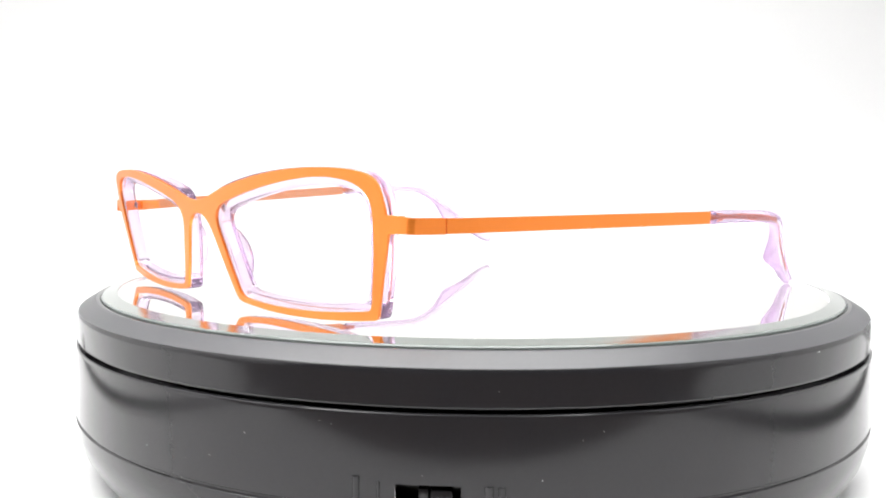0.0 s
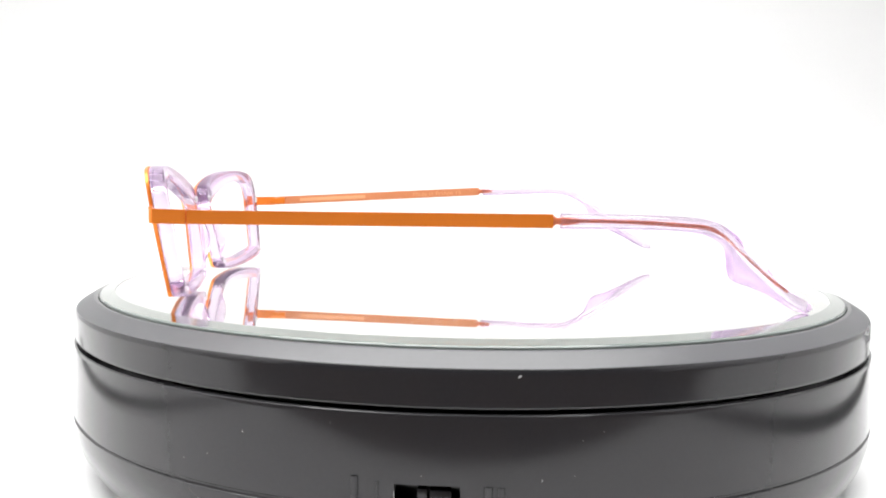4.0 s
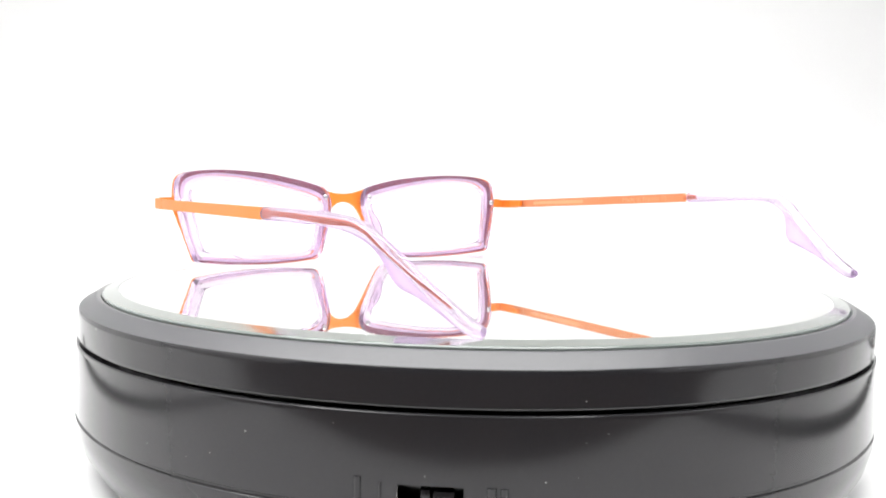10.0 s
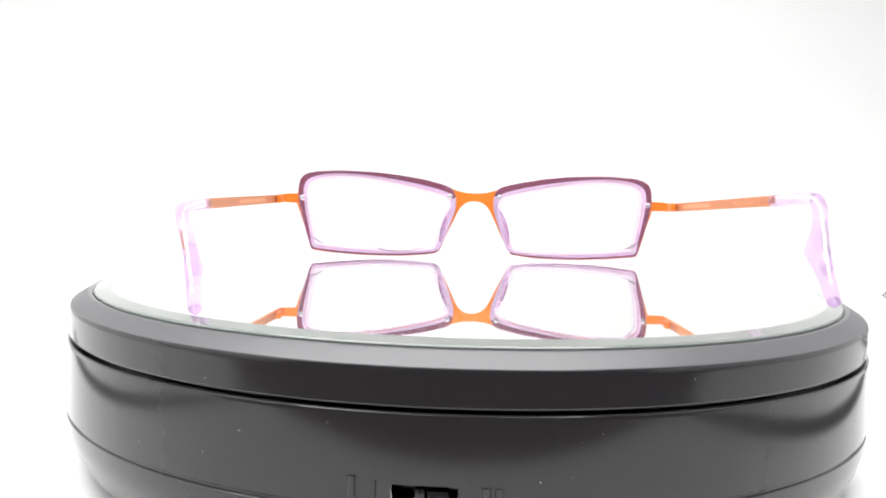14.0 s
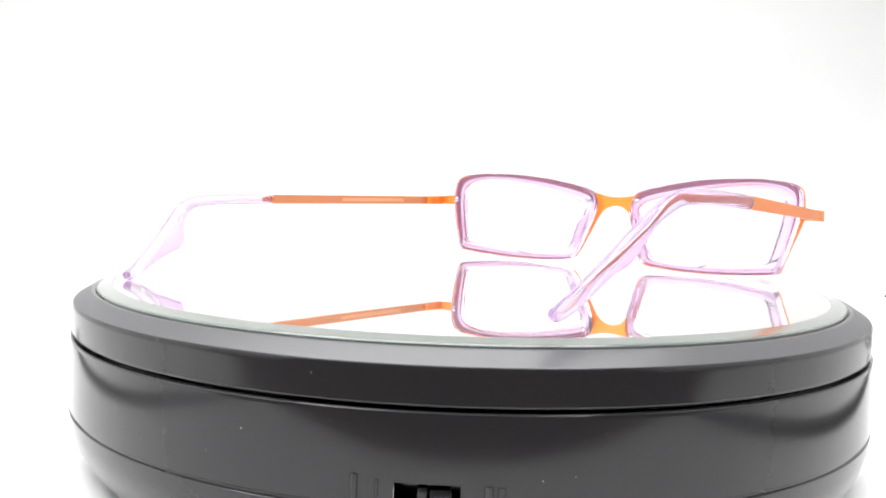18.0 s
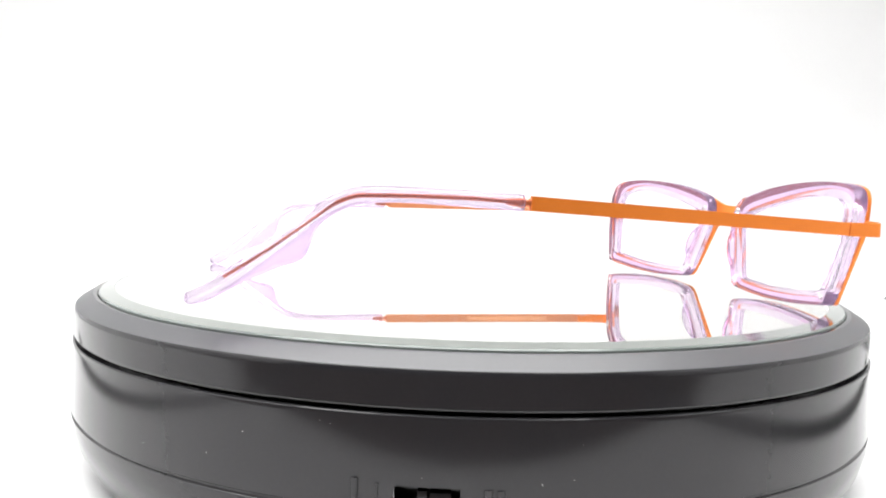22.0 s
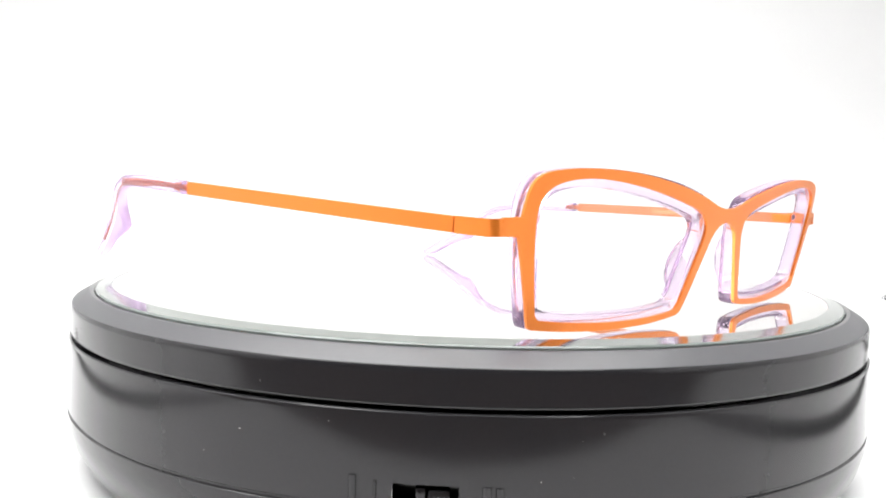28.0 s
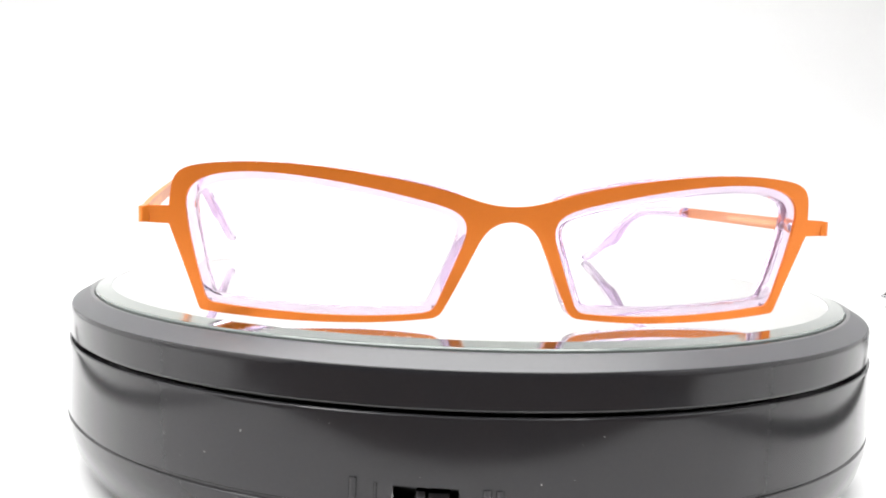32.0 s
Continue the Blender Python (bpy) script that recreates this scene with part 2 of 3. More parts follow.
# ---- setting: room, desk, paper sweep, softbox ----
def build_setting():
    half, top, low, t = 1500, 1900, -800, 60
    for name, b in (("wall_north", (-half, half, half, half + t, low, top)), ("wall_south", (-half, half, -half - t, -half, low, top)),
                    ("wall_east", (half, half + t, -half, half, low, top)), ("wall_west", (-half - t, -half, -half, half, low, top)),
                    ("floor", (-half - t, half + t, -half - t, half + t, low - t, low)), ("ceiling", (-half - t, half + t, -half - t, half + t, top, top + t))):
        tagged(part(name, box(*b), wall_mat), "plain grey painted surface of the dim room", name.split("_")[0], kind="structure")
    desk = thing("desk", "brown wooden desk with shade painted in dark patches, under the white paper", "desk", at=pose(0, 0, (TABLE - 1.2) * MM))
    part("desktop", box(-700, 700, -650, 650, -28, 0, 2), desk_mat, desk)
    for x in (-660, 660):
        for y in (-610, 610):
            part("leg", box(x - 25, x + 25, y - 25, y + 25, low - TABLE + 1.2, -28, 2), desk_mat, desk)
    # the paper: flat, then a long curve up to a wall
    prof = [(-190, 0), (-120, 0), (0, 0), (150, 0), (300, 0)]
    r = 260
    for i in range(1, 17):
        a = math.pi / 2 * i / 16
        prof.append((300 + r * math.sin(a), r - r * math.cos(a)))
    prof += [(300 + r, r + 150), (300 + r, r + 330)]
    bm = bmesh.new()
    cols = 24
    rows = []
    for y, z in prof:
        rows.append([bm.verts.new((MM * (-560 + 1120 * k / cols), MM * y, MM * (TABLE + z))) for k in range(cols + 1)])
    for a, b in zip(rows, rows[1:]):
        for k in range(cols):
            bm.faces.new((a[k], a[k + 1], b[k + 1], b[k]))
    bmesh.ops.recalc_face_normals(bm, faces=bm.faces)
    ret = bmesh.ops.solidify(bm, geom=bm.faces[:], thickness=-0.4 * MM)
    tagged(part("paper_sweep", bm, paper_mat), "seamless white paper sweep curving up behind the turntable", "backdrop", kind="structure")
    tent = thing("light_tent", "white fabric light tent standing open over the turntable", "light tent", at=pose(0, 0, TABLE * MM))
    # left wall white, right wall greyed: uneven side light put into their colour
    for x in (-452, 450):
        part("side_panel", box(x, x + 2, -470, 600, 0, 560), fabric_mat if x < 0 else dim_side_mat, tent, "white fabric wall" if x < 0 else "fabric wall, greyed to weaken the light from the right")
    # added dark rods, out of view, that give the drum its dark mirrored streaks
    for s in (-1, 1):
        out = 14 if s < 0 else 2
        bend = [(s * (x + out), y, 2.2) for y, x, z in smooth_path([(-230, 160, 0), (-160, 162, 0), (-60, 166, 0), (0, 174, 0), (60, 190, 0), (105, 207, 0)], 24)]
        part("streak_rod", sweep(bend, 3.0 if s < 0 else 4.0, 2.0 if s < 0 else 6.0), streak_mat, tent, "unseen dark rod added for the dark streaks mirrored in the drum")
    part("top_panel", box(-449, 449, -440, 600, 560, 562, 0.5), fabric_mat, tent, "white fabric roof")
    soft = thing("softbox", "white glowing lamp panel hung under the tent's roof", "studio light", at=pose(0, 0, (TABLE + 540) * MM))
    part("diffuser", box(-430, 300, -430, 90, 0, 3), panel_mat, soft, "glowing white diffuser")
    lamp = bpy.data.lights.new("softbox_lamp", "AREA")
    lamp.shape, lamp.size, lamp.size_y = "RECTANGLE", 0.73, 0.52
    lamp.energy = PANEL * math.pi * lamp.size * lamp.size_y
    glow = new("softbox_lamp", lamp)
    glow.parent = soft
    glow.matrix_basis = pose(-0.065, -0.17, -0.001)
    part("housing", box(-436, 306, -436, 96, 3.2, 19.5, 1), steel_mat, soft, "thin metal housing")


# ---- turntable ----
def build_turntable():
    tt = thing("turntable", "round black plastic turntable carrying a glass mirror", "turntable", at=pose(0, 0, 0))
    prof = [(0, -12.1), (96.0, -12.1), (99.0, -12.0), (99.6, -11.4), (100.1, -11.34), (100.36, -11.4), (100.5, -11.6), (100.55, -12.0), (100.555, -12.25), (100.6, -14.5), (100.7, -20.0), (100.8, -23.2), (100.9, -27.3), (100.5, -27.6), (100.5, -28.0),
            (100.9, -28.3), (100.7, -31.0), (99.4, -35.5), (96.8, -40.0), (91.8, -43.0), (86.0, TABLE), (0, TABLE)]
    bm = lathe(prof, 288)
    # the socket's opening
    cut = []
    for f in bm.faces:
        c = f.calc_center_median() / MM
        a = math.degrees(math.atan2(c.x, -c.y))
        if -7.85 < a < -1.1 and -27.2 < c.z < -23.2 and math.hypot(c.x, c.y) > 100.5:
            cut.append(f)
    ret = bmesh.ops.extrude_face_region(bm, geom=cut)
    bmesh.ops.delete(bm, geom=cut, context="FACES_ONLY")
    for g in ret["geom"]:
        if isinstance(g, bmesh.types.BMVert):
            g.co.y += 6 * MM
    base = part("base", bm, plastic_mat, tt, "glossy black plastic drum", 22)
    # sockets and ribs at the drum's front
    part("socket_shell", box(-13.6, -13.1, -99.9, -95.5, -27, -23.5, 0.1), steel_mat, base, "bright metal lip of the socket")
    part("socket_tongue", box(-9.3, -7.7, -99.2, -95.5, -27, -24.2, 0.15), plastic_mat, base, "black socket tongue")
    part("switch", box(-7.2, -3.7, -99.9, -95.5, -27, -24.3, 0.2), plastic_mat, base, "black slide switch")
    for k in range(4):
        part("switch_rib", box(-6.9 + 0.85 * k, -6.5 + 0.85 * k, -100.3, -99.8, -27, -25.2, 0.06), plastic_mat, base)
    for x, top, w in ((-20.2, -22.3, 1.3), (-16.2, -22.9, 0.6), (2.4, -23.2, 1.5), (4.5, -23.3, 1.3)):
        a = math.atan2(x, 100.9)
        bm = bmesh.new()
        lay = [[bm.verts.new((MM * w / 2 * math.cos(k * math.pi / 10), MM * (0.2 - 0.45 * math.sin(k * math.pi / 10)), MM * z)) for k in range(11)] for z in (-27.25, top)]
        for k in range(10):
            bm.faces.new((lay[0][k], lay[1][k], lay[1][k + 1], lay[0][k + 1]))
        bm.faces.new(lay[1])
        bm.faces.new(lay[0][::-1])
        bm.faces.new((lay[0][0], lay[0][10], lay[1][10], lay[1][0]))
        bmesh.ops.recalc_face_normals(bm, faces=bm.faces)
        bm.transform(pose(101.0 * math.sin(a) * MM, -101.0 * math.cos(a) * MM, 0, 0, 0, math.degrees(a)))
        part("rib", bm, plastic_mat, base, "narrow moulded rib")
    rnd = random.Random(5)
    flecks(base, [(math.radians(rnd.gauss(-38, 22)), 100.78, rnd.uniform(-26, -13), rnd.uniform(0.03, 0.08)) for k in range(26)], rnd)
    return tt, base


def flecks(parent, spots, rnd):
    """Dust: tiny uneven flakes on an upright round wall, as one part."""
    bm = bmesh.new()
    for a, r, z, size in spots:
        ctr = Vector((math.sin(a) * r, -math.cos(a) * r, z))
        out, side = Vector((math.sin(a), -math.cos(a), 0)), Vector((math.cos(a), math.sin(a), 0))
        ring = []
        turn, long = rnd.uniform(0, 3), rnd.uniform(1, 2.6)
        for k in range(5):
            b = 2 * math.pi * k / 5 + rnd.uniform(-0.3, 0.3)
            u, v = size * long * math.cos(b), size * math.sin(b)
            ring.append(bm.verts.new((ctr + side * (u * math.cos(turn) - v * math.sin(turn)) + Vector((0, 0, u * math.sin(turn) + v * math.cos(turn)))) * MM))
        tip = bm.verts.new((ctr + out * 0.07) * MM)
        for k in range(5):
            bm.faces.new((ring[k], ring[(k + 1) % 5], tip))
    tagged(part("dust", bm, dust_mat, parent, "pale dust flecks"), kind="stuff")


COVER, SILVER = -0.35, -1.0     # heights of the mirror's face and of its silver


def build_platter(tt):
    ring = [(0, -6.3), (94.85, -6.3), (94.85, -1.75), (95.1, -1.55), (95.9, -1.5), (96.2, -1.58), (96.4, -1.72), (99.5, -3.62), (99.75, -3.84), (99.9, -4.06), (100.0, -4.35), (100.06, -4.75), (100.065, -5.0), (100.11, -9.95), (100.12, -10.2), (100.0, -10.5), (99.7, -10.6), (96.5, -10.6), (96.5, -11.9), (0, -11.9)]
    bm = lathe(ring, 256)
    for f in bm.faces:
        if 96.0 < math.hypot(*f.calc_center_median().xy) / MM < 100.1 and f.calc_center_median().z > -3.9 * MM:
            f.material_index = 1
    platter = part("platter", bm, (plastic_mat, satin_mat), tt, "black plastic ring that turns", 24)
    bm = lathe([(0, COVER), (90.7, COVER), (90.85, COVER - 0.1), (90.7, SILVER + 0.02), (0, SILVER + 0.02)], 256)
    silver = lathe([(0, SILVER), (90.8, SILVER), (90.98, COVER - 0.12), (90.98, -5.8), (0, -5.8)], 256)
    # the silver's upright edge is coloured pale in place of a white reflection
    for f in silver.faces:
        c = f.calc_center_median()
        if f.calc_center_median().z > -1.2 * MM and math.hypot(c.x, c.y) > 90.8 * MM and abs(f.normal.z) < 0.9:
            f.material_index = 1
    edge = lathe([(91.0, -5.8), (91.0, COVER - 0.1), (91.15, COVER - 0.02), (94.5, -1.0), (94.75, -1.3), (94.75, -5.8)], 256, True)
    for f in edge.faces:
        if 92 < math.hypot(*f.calc_center_median().xy) / MM < 93.8 and f.calc_center_median().z > -2 * MM:
            f.material_index = 1
    part("bevelled_rim", edge, (ground_mat, bevel_mat), platter, "pale green bevelled edge of the mirror", 10)
    rnd = random.Random(8)
    flecks(platter, [(math.radians(a), 100.1, z, w) for a, z, w in ((98.6, -5.0, 0.16), (60, -7.5, 0.05), (210, -6.2, 0.06), (300, -8.4, 0.05), (160, -9.0, 0.06))], rnd)
    mirror = part("mirror", silver, (silver_mat, pale_mat), platter, "round silvered mirror", 10)
    part("cover_glass", bm, glass_mat, mirror, "clear top layer of the mirror", 10)
    return platter


# ---- eyeglasses ----
BOW, LEAN, FRONT, SKEW = 0.0015, 0.17, -3.4, 0.007


def on_front(x, z, d):
    """The front's bowed and leaning face: a place across x and up z, d mm behind it."""
    q = Vector((x, FRONT + BOW * x * x + SKEW * x - LEAN * z, z))
    return q + Vector((-2 * BOW * x, 1, 0.05)).normalized() * d


# half outline of the metal front, from the bridge's top round to the arch
OUTER = [((0, 22.2), (4.5, 22.2), (6.5, 23.2), (10.5, 24.3)), ((10.5, 24.3), (20, 26.8), (34, 29.15), (46, 29.15)),
         ((46, 29.15), (50, 29.15), (53.5, 29.0), (57, 28.45)), ((57, 28.45), (60.6, 27.9), (61.8, 26.6), (62.2, 24.0)), ((62.2, 24.0), (62.4, 22.8), (62.5, 22), (62.6, 20.8))]
UNDER = [((62.7, 17.5), (61, 12.5), (59, 7), (57.6, 2.4)), ((57.6, 2.4), (57.3, 1.6), (57.0, 1.45), (56.2, 1.3)), ((56.2, 1.3), (48, 0.2), (40, -0.35), (30, -0.35)),
         ((30, -0.35), (24, -0.35), (19, 0.1), (14.6, 0.6)), ((14.6, 0.6), (12.9, 0.9), (12.4, 1.6), (11.6, 3.3)), ((11.6, 3.3), (9.6, 7.2), (7.8, 11.4), (5.9, 15.4)), ((5.9, 15.4), (4.6, 18.0), (2.6, 19.3), (0, 19.3))]
EYE = [((59.6, 20.6), (59.9, 24.6), (57.4, 26.6), (51, 27.2)), ((51, 27.2), (42, 28.1), (26, 25.2), (15, 22.5)), ((15, 22.5), (9.6, 21.1), (7.4, 19.6), (9.0, 15.0)), ((9.0, 15.0), (10.4, 11.2), (12, 7.0), (13.5, 3.4)),
       ((13.5, 3.4), (14.3, 1.95), (15, 1.75), (17, 1.55)), ((17, 1.55), (28, 0.45), (42, 1.1), (54.6, 2.85)), ((54.6, 2.85), (56, 3.1), (56.3, 3.8), (56.8, 6.0)), ((56.8, 6.0), (57.9, 10.4), (59.2, 15.8), (59.6, 20.6))]


def plate(loops, d0, d1, curve=on_front, bevel=0.0):
    """A sheet between closed 2D loops, from depth d0 to d1 behind the front's face."""
    bm = bmesh.new()
    edges = []
    for loop in loops:
        vs = [bm.verts.new((x, 0, z)) for x, z in loop]
        edges += [bm.edges.new((a, b)) for a, b in zip(vs, vs[1:] + vs[:1])]
    bmesh.ops.triangle_fill(bm, use_beauty=True, use_dissolve=False, edges=edges)
    ret = bmesh.ops.extrude_face_region(bm, geom=bm.faces[:])
    back = {g for g in ret["geom"] if isinstance(g, bmesh.types.BMVert)}
    rims = [e for e in bm.edges if e.calc_face_angle(0) > 1.2] if bevel else []
    for v in bm.verts:
        v.co.y = d1 if v in back else d0
    if bevel:
        bmesh.ops.bevel(bm, geom=[e for e in bm.edges if len(e.link_faces) == 2 and abs(e.verts[0].co.y - e.verts[1].co.y) < 1e-6 and e.calc_face_angle(0) > 1.2],
                        offset=bevel, segments=2, profile=0.5, affect="EDGES", clamp_overlap=True)
    for v in bm.verts:
        v.co = curve(v.co.x, v.co.z, v.co.y) * MM
    return bm


def ring_solid(outer, inner, d0, d1, bevel=0.5):
    """A rim between two loops of equal count with rounded edges."""
    bm = bmesh.new()
    n = len(outer)
    b = bevel

    def lay(loop, off, d):
        lp = shifted(loop, off) if off else loop
        return [bm.verts.new(on_front(x, z, d) * MM) for x, z in lp]
    rings = [lay(outer, b * 0.3, d0), lay(outer, 0, d0 + b * 0.3), lay(outer, 0, d1 - b), lay(outer, b * 0.3, d1 - b * 0.3), lay(outer, b, d1),
             lay(inner, -b, d1), lay(inner, -b * 0.3, d1 - b * 0.3), lay(inner, 0, d1 - b), lay(inner, 0, d0 + b * 0.3), lay(inner, -b * 0.3, d0)]
    for a, c in zip(rings, rings[1:] + rings[:1]):
        for i in range(n):
            j = (i + 1) % n
            bm.faces.new((a[i], a[j], c[j], c[i]))
    return bm


def mirrored(loop, side):
    return anticlockwise([(x * side, z) for x, z in loop])


def build_glasses():
    ob = thing("eyeglasses", "orange metal eyeglasses backed with clear lilac acetate, temples open", "eyeglasses", at=pose(0, 0, 0))
    seat = Matrix.Translation(Vector((5.56, -70.07, 0.0)) * MM) @ pose(0, 0, 0, 0, 0, 8.76)

    def add(name, bm, mat, parent=ob, label="", sharp=35):
        bm.transform(seat)
        return part(name, bm, mat, parent, label, sharp)

    half = bezier(OUTER) + [(62.6, 20.8), (66.6, 20.7), (66.6, 17.6)] + bezier(UNDER) + [(0, 19.3)]
    whole = half + [(-x, z) for x, z in half[-2:0:-1]]
    eye = bezier(EYE)
    front = add("front_plate", plate([whole, eye, [(-x, z) for x, z in eye]], 0, 0.7, bevel=0.08), orange_mat, ob, "satin orange metal front")
    # outline of one rim, closed along the nose
    rim = anticlockwise(bezier([((10.2, 24.6), (20, 27.5), (34, 29.1), (46, 29.1)), ((46, 29.1), (50, 29.1), (53.5, 28.95), (57, 28.4)), ((57, 28.4), (60.6, 27.8), (61.8, 26.6), (62.2, 24.0))] + [((62.2, 24.0), (62.9, 19), (59.8, 9), (57.6, 2.4))] + UNDER[1:5] +
                               [((11.6, 3.3), (10.2, 6.5), (9.2, 9.5), (8.0, 13.0)), ((8.0, 13.0), (6.0, 18.0), (6.2, 23.2), (10.2, 24.6))]))
    n = 160

    def even(loop):
        pts = [Vector(q) for q in loop] + [Vector(loop[0])]
        lens = np.cumsum([0] + [(b - a).length for a, b in zip(pts, pts[1:])])
        xs, ys = [q.x for q in pts], [q.y for q in pts]
        s = np.linspace(0, lens[-1], n, endpoint=False)
        return list(zip(np.interp(s, lens, xs).tolist(), np.interp(s, lens, ys).tolist()))

    def aligned(a, b):
        """b turned so that its points face those of a."""
        c = np.mean(a, axis=0)
        ang = lambda q: math.atan2((q[1] - c[1]) * 1.6, q[0] - c[0])
        a0 = ang(a[0])
        k = min(range(len(b)), key=lambda i: abs((ang(b[i]) - a0 + math.pi) % (2 * math.pi) - math.pi))
        return b[k:] + b[:k]

    for side in (1, -1):
        out = shifted(even(mirrored(rim, side)), -0.1)
        inn = aligned(out, even(shifted(even(mirrored(eye, side)), 1.5)))
        r = add("rim_insert", ring_solid(out, inn, 0.85, 3.8, 0.35), lilac_mat, ob, "clear lilac acetate rim")
        # thin layers between the metal and the acetate: mauve, but pale along the nose and inner edge, for light
        # reflected in the acetate
        base_loop = even(mirrored(rim, side))
        near = even(shifted(even(mirrored(eye, side)), -0.08))
        wide = shifted(base_loop, 0.3)
        nose = [q[0] * side < 13.4 and q[1] < 21.3 for q in wide]
        k = next(i for i in range(n) if nose[i] and not nose[i - 1])
        wide, nose = wide[k:] + wide[:k], nose[k:] + nose[:k]
        stop = nose.index(False)
        rest = wide[stop - 1:] + wide[:1]
        ends = lambda run: [min(near, key=lambda p: (p[0] - q[0]) ** 2 + (p[1] - q[1]) ** 2) for q in run]
        deep = [0.62 if q[1] > 7 else 0.34 + 0.28 * max(0, (q[1] - 3.5) / 3.5) for q in rest]
        mid = [(q[0] + (p[0] - q[0]) * f, q[1] + (p[1] - q[1]) * f) for q, p, f in zip(rest, ends(rest), deep)]
        for run, inner, mat, words in ((wide[:stop], ends(wide[:stop]), pale_mat, "added pale lilac layer standing in for bright reflections in the acetate"),
                                       (rest, mid, mauve_mat, "mauve layer behind the metal"), (mid, ends(rest), pale_mat, "added pale lilac layer standing in for bright reflections in the acetate")):
            bm = bmesh.new()
            lay = [[bm.verts.new(on_front(x, z, d) * MM) for x, z in lp] for lp, d in ((run, 0.74), (inner, 0.74), (inner, 0.82), (run, 0.82))]
            for a, b in zip(lay, lay[1:] + lay[:1]):
                for i in range(len(a) - 1):
                    bm.faces.new((a[i], a[i + 1], b[i + 1], b[i]))
            bm.faces.new([r[0] for r in lay])
            bm.faces.new([r[-1] for r in lay][::-1])
            add("backing", bm, mat, ob, words)
        lens = shifted(inn, 0.06)
        add("lens", plate([lens], 2.4, 3.6), lens_mat, ob, "thin clear lens")
        for x, z in ((61.0, 19.3), (8.9, 20.9), (56.3, 2.9), (13.6, 2.5)):
            q = on_front(x * side, z, 3.8)
            w = 0.95 if z > 10 else 0.5
            add("rivet", blob(q, (w, 0.6, w), 14), rivet_mat, ob, "small silver rivet")
        # nose pad: a soft wedge behind the nose side of the rim
        bm = bmesh.new()
        rings, n_ = [], 14
        for i in range(15):
            f = i / 14
            x, z = 8.6 + 3.9 * f, 16.8 - 12.2 * f
            swell = math.sin(math.pi * min(max(f, 0.03), 0.97)) ** 0.6
            q = on_front(x * side, z, 3.1)
            back = Vector((-0.28 * side * -1, 1, LEAN)).normalized()
            over = Vector((0.95 * side, 0, 0.3)).normalized()
            rings.append([bm.verts.new((q + back * (0.2 + 2.9 * swell * (0.5 + 0.5 * math.cos(a))) + over * (1.15 * swell * math.sin(a) - 0.5)) * MM)
                          for a in (2 * math.pi * k / n_ for k in range(n_))])
        for a, b in zip(rings, rings[1:]):
            for k in range(n_):
                bm.faces.new((a[k], a[(k + 1) % n_], b[(k + 1) % n_], b[k]))
        bm.faces.new(rings[0])
        bm.faces.new(rings[-1][::-1])
        add("nose_pad", bm, lilac_mat, ob, "clear lilac acetate nose pad", 60)
        # end piece: bends back from the front to the hinge
        lift = 0.6 if side < 0 else 0.3
        z0 = 19.1
        q0 = on_front(66.2 * side, z0, 0.35)
        path = [(q0.x, q0.y, q0.z), (66.9 * side, q0.y + 0.12, z0)]
        for i in range(1, 7):
            a = math.pi / 2 * i / 6
            path.append(((66.9 + 1.0 * math.sin(a)) * side, q0.y + 0.12 + 1.0 - 1.0 * math.cos(a), z0 - 0.1 * i / 6))
        path.append((68.3 * side, 8.0, 18.6 + lift))
        add("end_piece", sweep(path, 2.9, 0.9), orange_mat, ob)
        build_temple(ob, add, side)
    return ob


def smooth_path(keys, n):
    """n points through keys (rows of numbers), by a Catmull-Rom curve over the first column."""
    k = np.array(keys, float)
    u = np.linspace(0, len(k) - 1, n)
    out = []
    for s in u:
        i = min(int(s), len(k) - 2)
        f = s - i
        p0, p1, p2, p3 = k[max(i - 1, 0)], k[i], k[i + 1], k[min(i + 2, len(k) - 1)]
        out.append(tuple(0.5 * (2 * p1 + (p2 - p0) * f + (2 * p0 - 5 * p1 + 4 * p2 - p3) * f * f + (3 * p1 - p0 - 3 * p2 + p3) * f ** 3)))
    return out


# sleeve stations: along, across, top, underside, thickness, lean of the heel
SLEEVE = [(82.2, 73.0, 20.15, 17.05, 3.0, 0), (90, 72.9, 20.15, 17.05, 3.1, 0), (104, 71.6, 19.9, 16.9, 3.2, 0), (111, 70.6, 19.4, 16.2, 3.3, 0.1), (115.3, 69.4, 18.5, 14.8, 3.3, 0.4), (118.0, 68.4, 17.2, 12.8, 3.3, 0.9), (119.2, 67.9, 16.5, 10.0, 3.3, 1.8), (119.8, 67.6, 16.0, 7.6, 3.3, 2.6),
          (121.0, 67.0, 15.0, 6.2, 3.3, 2.9), (124.6, 65.4, 12.2, 5.2, 3.2, 2.3), (129.7, 63.2, 8.2, 3.3, 3.1, 1.0), (135.4, 60.9, 4.3, 0.5, 3.0, 0.2), (138.4, 59.8, 2.6, -0.2, 2.9, 0), (139.4, 59.4, 2.1, 0.1, 2.5, 0)]


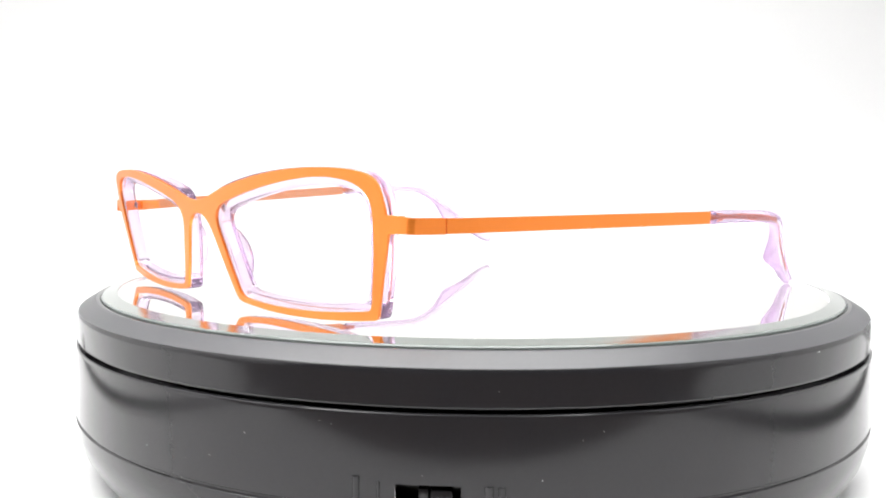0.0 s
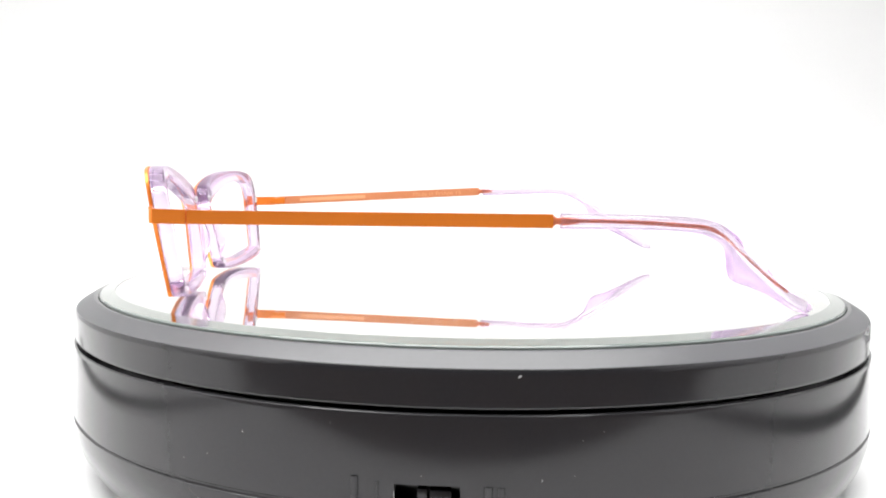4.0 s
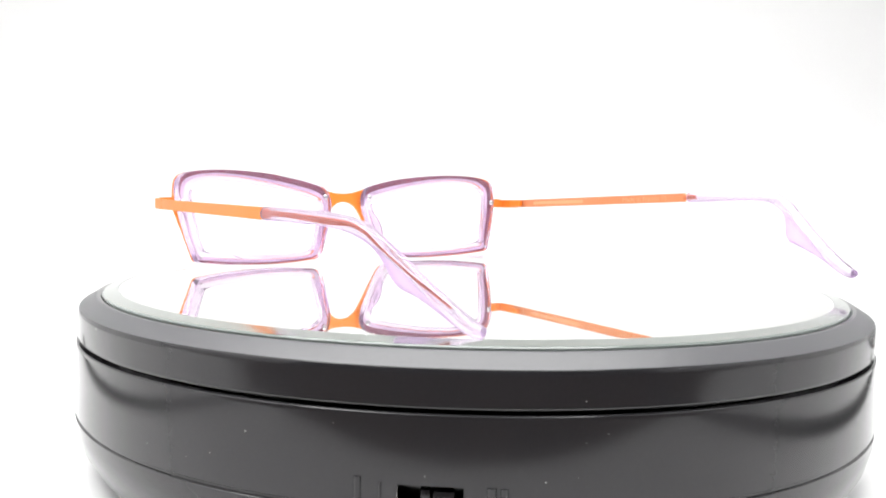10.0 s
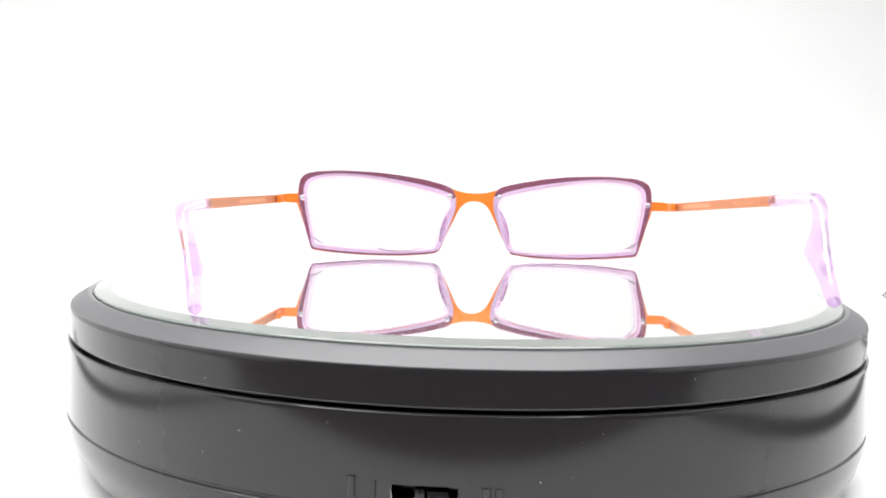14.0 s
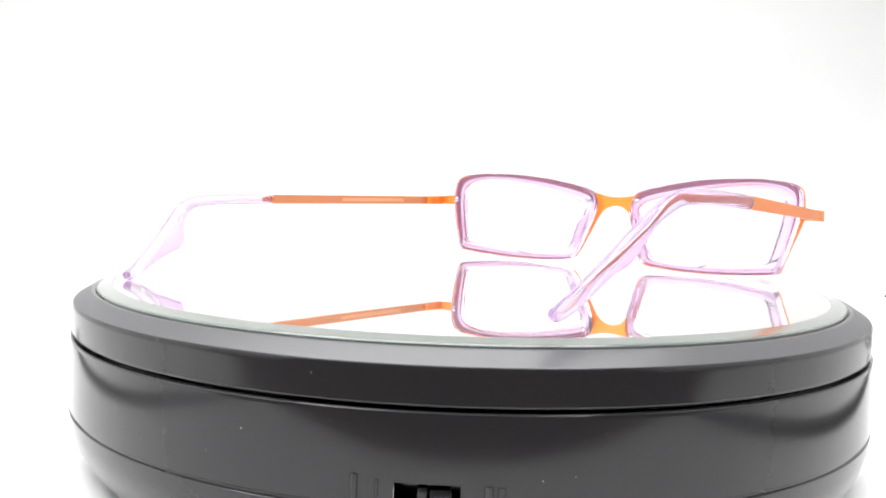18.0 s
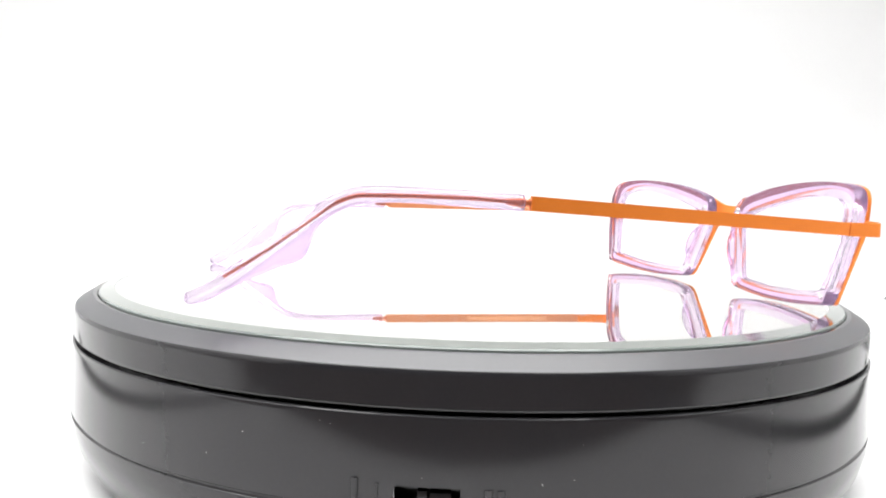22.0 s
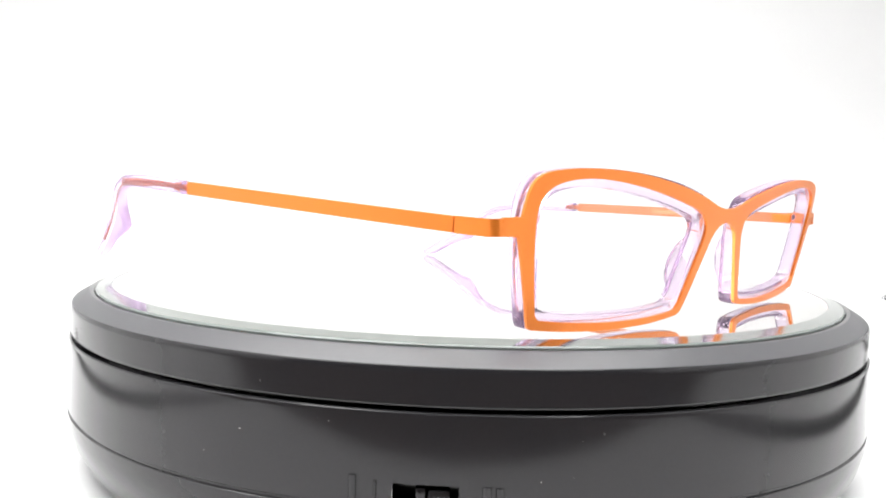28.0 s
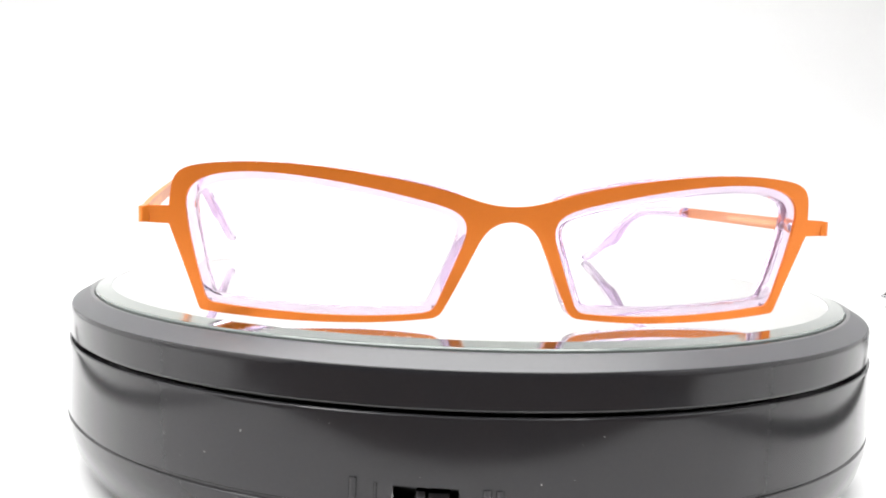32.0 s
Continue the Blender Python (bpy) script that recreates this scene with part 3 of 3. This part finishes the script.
def build_temple(ob, add, side):
    def about(y, z, up, out, dz):
        """A small turn about a hinge at (y, z): up by degrees, outwards by degrees, and a lift in mm."""
        return Matrix.Translation(Vector((68.0 * side, y, z + dz)) * MM) @ pose(0, 0, 0, up, 0, -out * side) @ Matrix.Translation(Vector((-68.0 * side, -y, -z)) * MM)
    arm = about(8, 18.6, 3.2, 0.7, 0.6) if side < 0 else about(8, 18.6, 0.1, 0.1, 0.3)
    drop = about(80, 18.6, 0, 0.9, 0) if side < 0 else about(80, 18.6, -0.1, 0.3, 0)

    def lay(name, bm, mat, parent, label="", sharp=35):
        if name in ("temple_tip", "wire_core", "collar"):
            bm.transform(drop)
        bm.transform(arm)
        return add(name, bm, mat, parent, label, sharp)
    path = [((68.3 + 4.9 * ((y - 8.3) / 72) ** 0.8) * side, y, 18.6) for y in (8.3, 14, 20, 28, 36, 46, 56, 66, 74, 80.6)]
    bm = sweep(path, 2.75, 1.0)
    bmesh.ops.recalc_face_normals(bm, faces=bm.faces)
    # inner faces take the orange that is toned down for dim light
    for f in bm.faces:
        f.material_index = 1 if f.normal.x * side < -0.8 else 0
    bar = lay("temple", bm, (orange_mat, dim_orange_mat), ob, "flat orange metal temple arm, paler on its inner face")
    lay("hinge", box(*sorted((66.1 * side, 67.7 * side)), 6.4, 11.5, 17.5, 19.7, 0.2), orange_mat, bar)
    # one tip is bent down and outwards a little more than the other
    bend = (1.9, 0.9, -4.2) if side < 0 else (0.2, 0.0, -1.2)
    part_way = lambda y: min(max((y - 112) / 27, 0), 1)
    st = [(y + bend[1] * part_way(y), x + bend[0] * part_way(y), zt + bend[2] * part_way(y), zb + bend[2] * part_way(y), w, lean) for y, x, zt, zb, w, lean in smooth_path(SLEEVE, 60)]
    bm = bmesh.new()
    rings = []
    for i, (y, x, zt, zb, w, lean) in enumerate(st):
        a, b = st[max(i - 1, 0)], st[min(i + 1, len(st) - 1)]
        d = Vector((b[1] - a[1], b[0] - a[0], 0)).normalized()
        across = Vector((d.y, -d.x, 0))
        a, b = st[max(i - 4, 0)], st[min(i + 4, len(st) - 1)]
        slope = math.hypot(b[2] - a[2], b[0] - a[0]) / abs(b[0] - a[0])
        tall = min(zt - zb, 3.1 * min(slope, 1.4))
        fin = max(zt - zb - tall, 0.01)
        mid = zt - tall / 2
        # a round rod with a thinner fin under it
        ring = [(w / 2 * math.cos(radians(g)), tall / 2 * math.sin(radians(g))) for g in range(-52, 233, 15)]
        wall, foot = ring[-1], ring[0]
        ring += [(wall[0], wall[1] - fin * k) for k in (0.35, 0.7, 0.95)]
        ring += [(w / 2 * math.cos(radians(g)) * 0.9, tall / 2 * math.sin(radians(g)) - fin) for g in (248, 270, 292)]
        ring += [(foot[0], foot[1] - fin * k) for k in (0.95, 0.7, 0.35)]
        out = []
        for u, v in ring:
            q = Vector((x - lean * (zt - mid - v) / (zt - zb), y, mid + v)) + across * u
            out.append(bm.verts.new(Vector((q.x * side, q.y, q.z)) * MM))
        rings.append(out)
    n = len(rings[0])
    for a, b in zip(rings, rings[1:]):
        for k in range(n):
            bm.faces.new((a[k], a[(k + 1) % n], b[(k + 1) % n], b[k])).material_index = 1 if k > 17 else 0
    bm.faces.new(rings[0])
    bm.faces.new(rings[-1][::-1])
    tip = lay("temple_tip", bm, (tip_mat, fin_mat), bar, "clear lilac acetate temple tip", 50)
    core = [((x + bend[0] * part_way(y)) * side, y + bend[1] * part_way(y), z + bend[2] * part_way(y)) for y, x, z in smooth_path([(82.6, 73.0, 18.6), (93, 72.6, 18.6), (108, 70.8, 18.0), (115.3, 69.2, 16.8), (121, 67.0, 12.9), (127, 64.4, 8.6), (133.4, 61.7, 4.4)], 36)]
    bm = sweep(core, 0.52, 0.32, n=8)
    bmesh.ops.recalc_face_normals(bm, faces=bm.faces)
    for f in bm.faces:
        f.material_index = 1 if f.normal.x * side < 0.45 else 0
    lay("wire_core", bm, (wire_mat, pale_mat), tip, "flat wire inside the tip, coppery on its outer face")
    lay("collar", sweep([(73.0 * side, 80.4, 18.6), (73.0 * side, 80.9, 18.6), (73.0 * side, 81.3, 18.6), (73.0 * side, 82.6, 18.6), (72.95 * side, 85.6, 18.6)], 2.2, 0.9, n=8, taper=(1.0, 0.9, 0.62, 0.6, 0.35)), wire_mat, tip, "copper neck where the arm enters the tip")
    inner = -0.54
    # printed marks on the inner face
    def mark(y0, y1, h, z=18.6):
        q = []
        for y in np.linspace(y0, y1, 6):
            q.append(((68.3 + 4.9 * ((y - 8.3) / 72) ** 0.8 + inner) * side, float(y), z))
        return sweep(q, h, 0.06)
    lay("print", mark(16.5, 39.5, 1.1) if side < 0 else mark(23, 52, 1.1), print_mat, bar, "pale printed line of worn lettering")
    if side < 0:
        cu = bpy.data.curves.new("words", "FONT")
        cu.body, cu.size, cu.align_x = "Made in France 15", 1.9 * MM, "LEFT"
        tmp = new("words", cu)
        me = bpy.data.meshes.new_from_object(tmp.evaluated_get(bpy.context.evaluated_depsgraph_get()))
        bpy.data.objects.remove(tmp)
        bm = bmesh.new()
        bm.from_mesh(me)
        bpy.data.meshes.remove(me)
        long = max(v.co.x for v in bm.verts)
        for v in bm.verts:
            y = 56.5 + v.co.x / long * 17.5
            v.co = Vector((-(68.3 + 4.9 * ((y - 8.3) / 72) ** 0.8 + inner - 0.06), y, 17.95 + v.co.y / MM)) * MM
        lay("lettering", bm, print_mat, bar, "small pale printed words")


def build_film():
    """A crumpled piece of clear film on the paper."""
    bm = bmesh.new()
    bmesh.ops.create_icosphere(bm, subdivisions=5, radius=1)
    for v in bm.verts:
        d = v.co.normalized()
        r = 0.75
        for k, s in enumerate((2.1, 4.3, 9.0)):
            r += (0.34, 0.2, 0.1)[k] * (0.5 - abs(noise.noise(d * s + Vector((3 * k, 1.7, 4.1)))) * 2.2)
        v.co = Vector((d.x * 52, d.y * 44, max(d.z, -0.62) * 46)) * r * MM
    low = min(v.co.z for v in bm.verts)
    for v in bm.verts:
        v.co.z -= low
    ob = part("crumpled_film", bm, film_mat, sharp=25)
    ob.matrix_basis = pose(0.2475, 0.158, (TABLE + 0.05) * MM)
    tagged(ob, "crumpled clear plastic film lying on the white paper", "plastic film")


# ---- things ----
build_setting()
build_film()
turntable, base = build_turntable()
platter = build_platter(turntable)
glasses = build_glasses()

TURN = ((0.0, 302.18), (1.0, 292.96), (2.0, 283.84), (3.0, 274.77), (3.5, 270.18), (5.5, 251.73), (6.0, 247.17), (7.0, 238.12), (8.0, 228.95), (9.0, 219.53), (10.0, 210.16), (11.0, 200.75), (12.0, 191.42), (13.0, 181.85), (14.0, 172.12), (14.5, 167.37), (16.5, 148.45), (17.0, 143.73), (18.0, 134.04), (19.0, 124.21), (20.0, 114.47), (21.0, 105.03), (22.0, 95.54), (23.0, 86.19), (24.0, 76.90), (25.0, 67.50), (25.5, 62.75), (27.5, 43.53), (28.0, 38.68), (29.0, 28.84), (30.0, 19.38), (31.0, 9.77), (32.0, 0.00))


def motions():
    """The platter and the eyeglasses on it turn together."""
    for ob in (platter, glasses):
        walk(ob, [(t, pose(0, 0, 0, 0, 0, a)) for t, a in TURN])


motions()
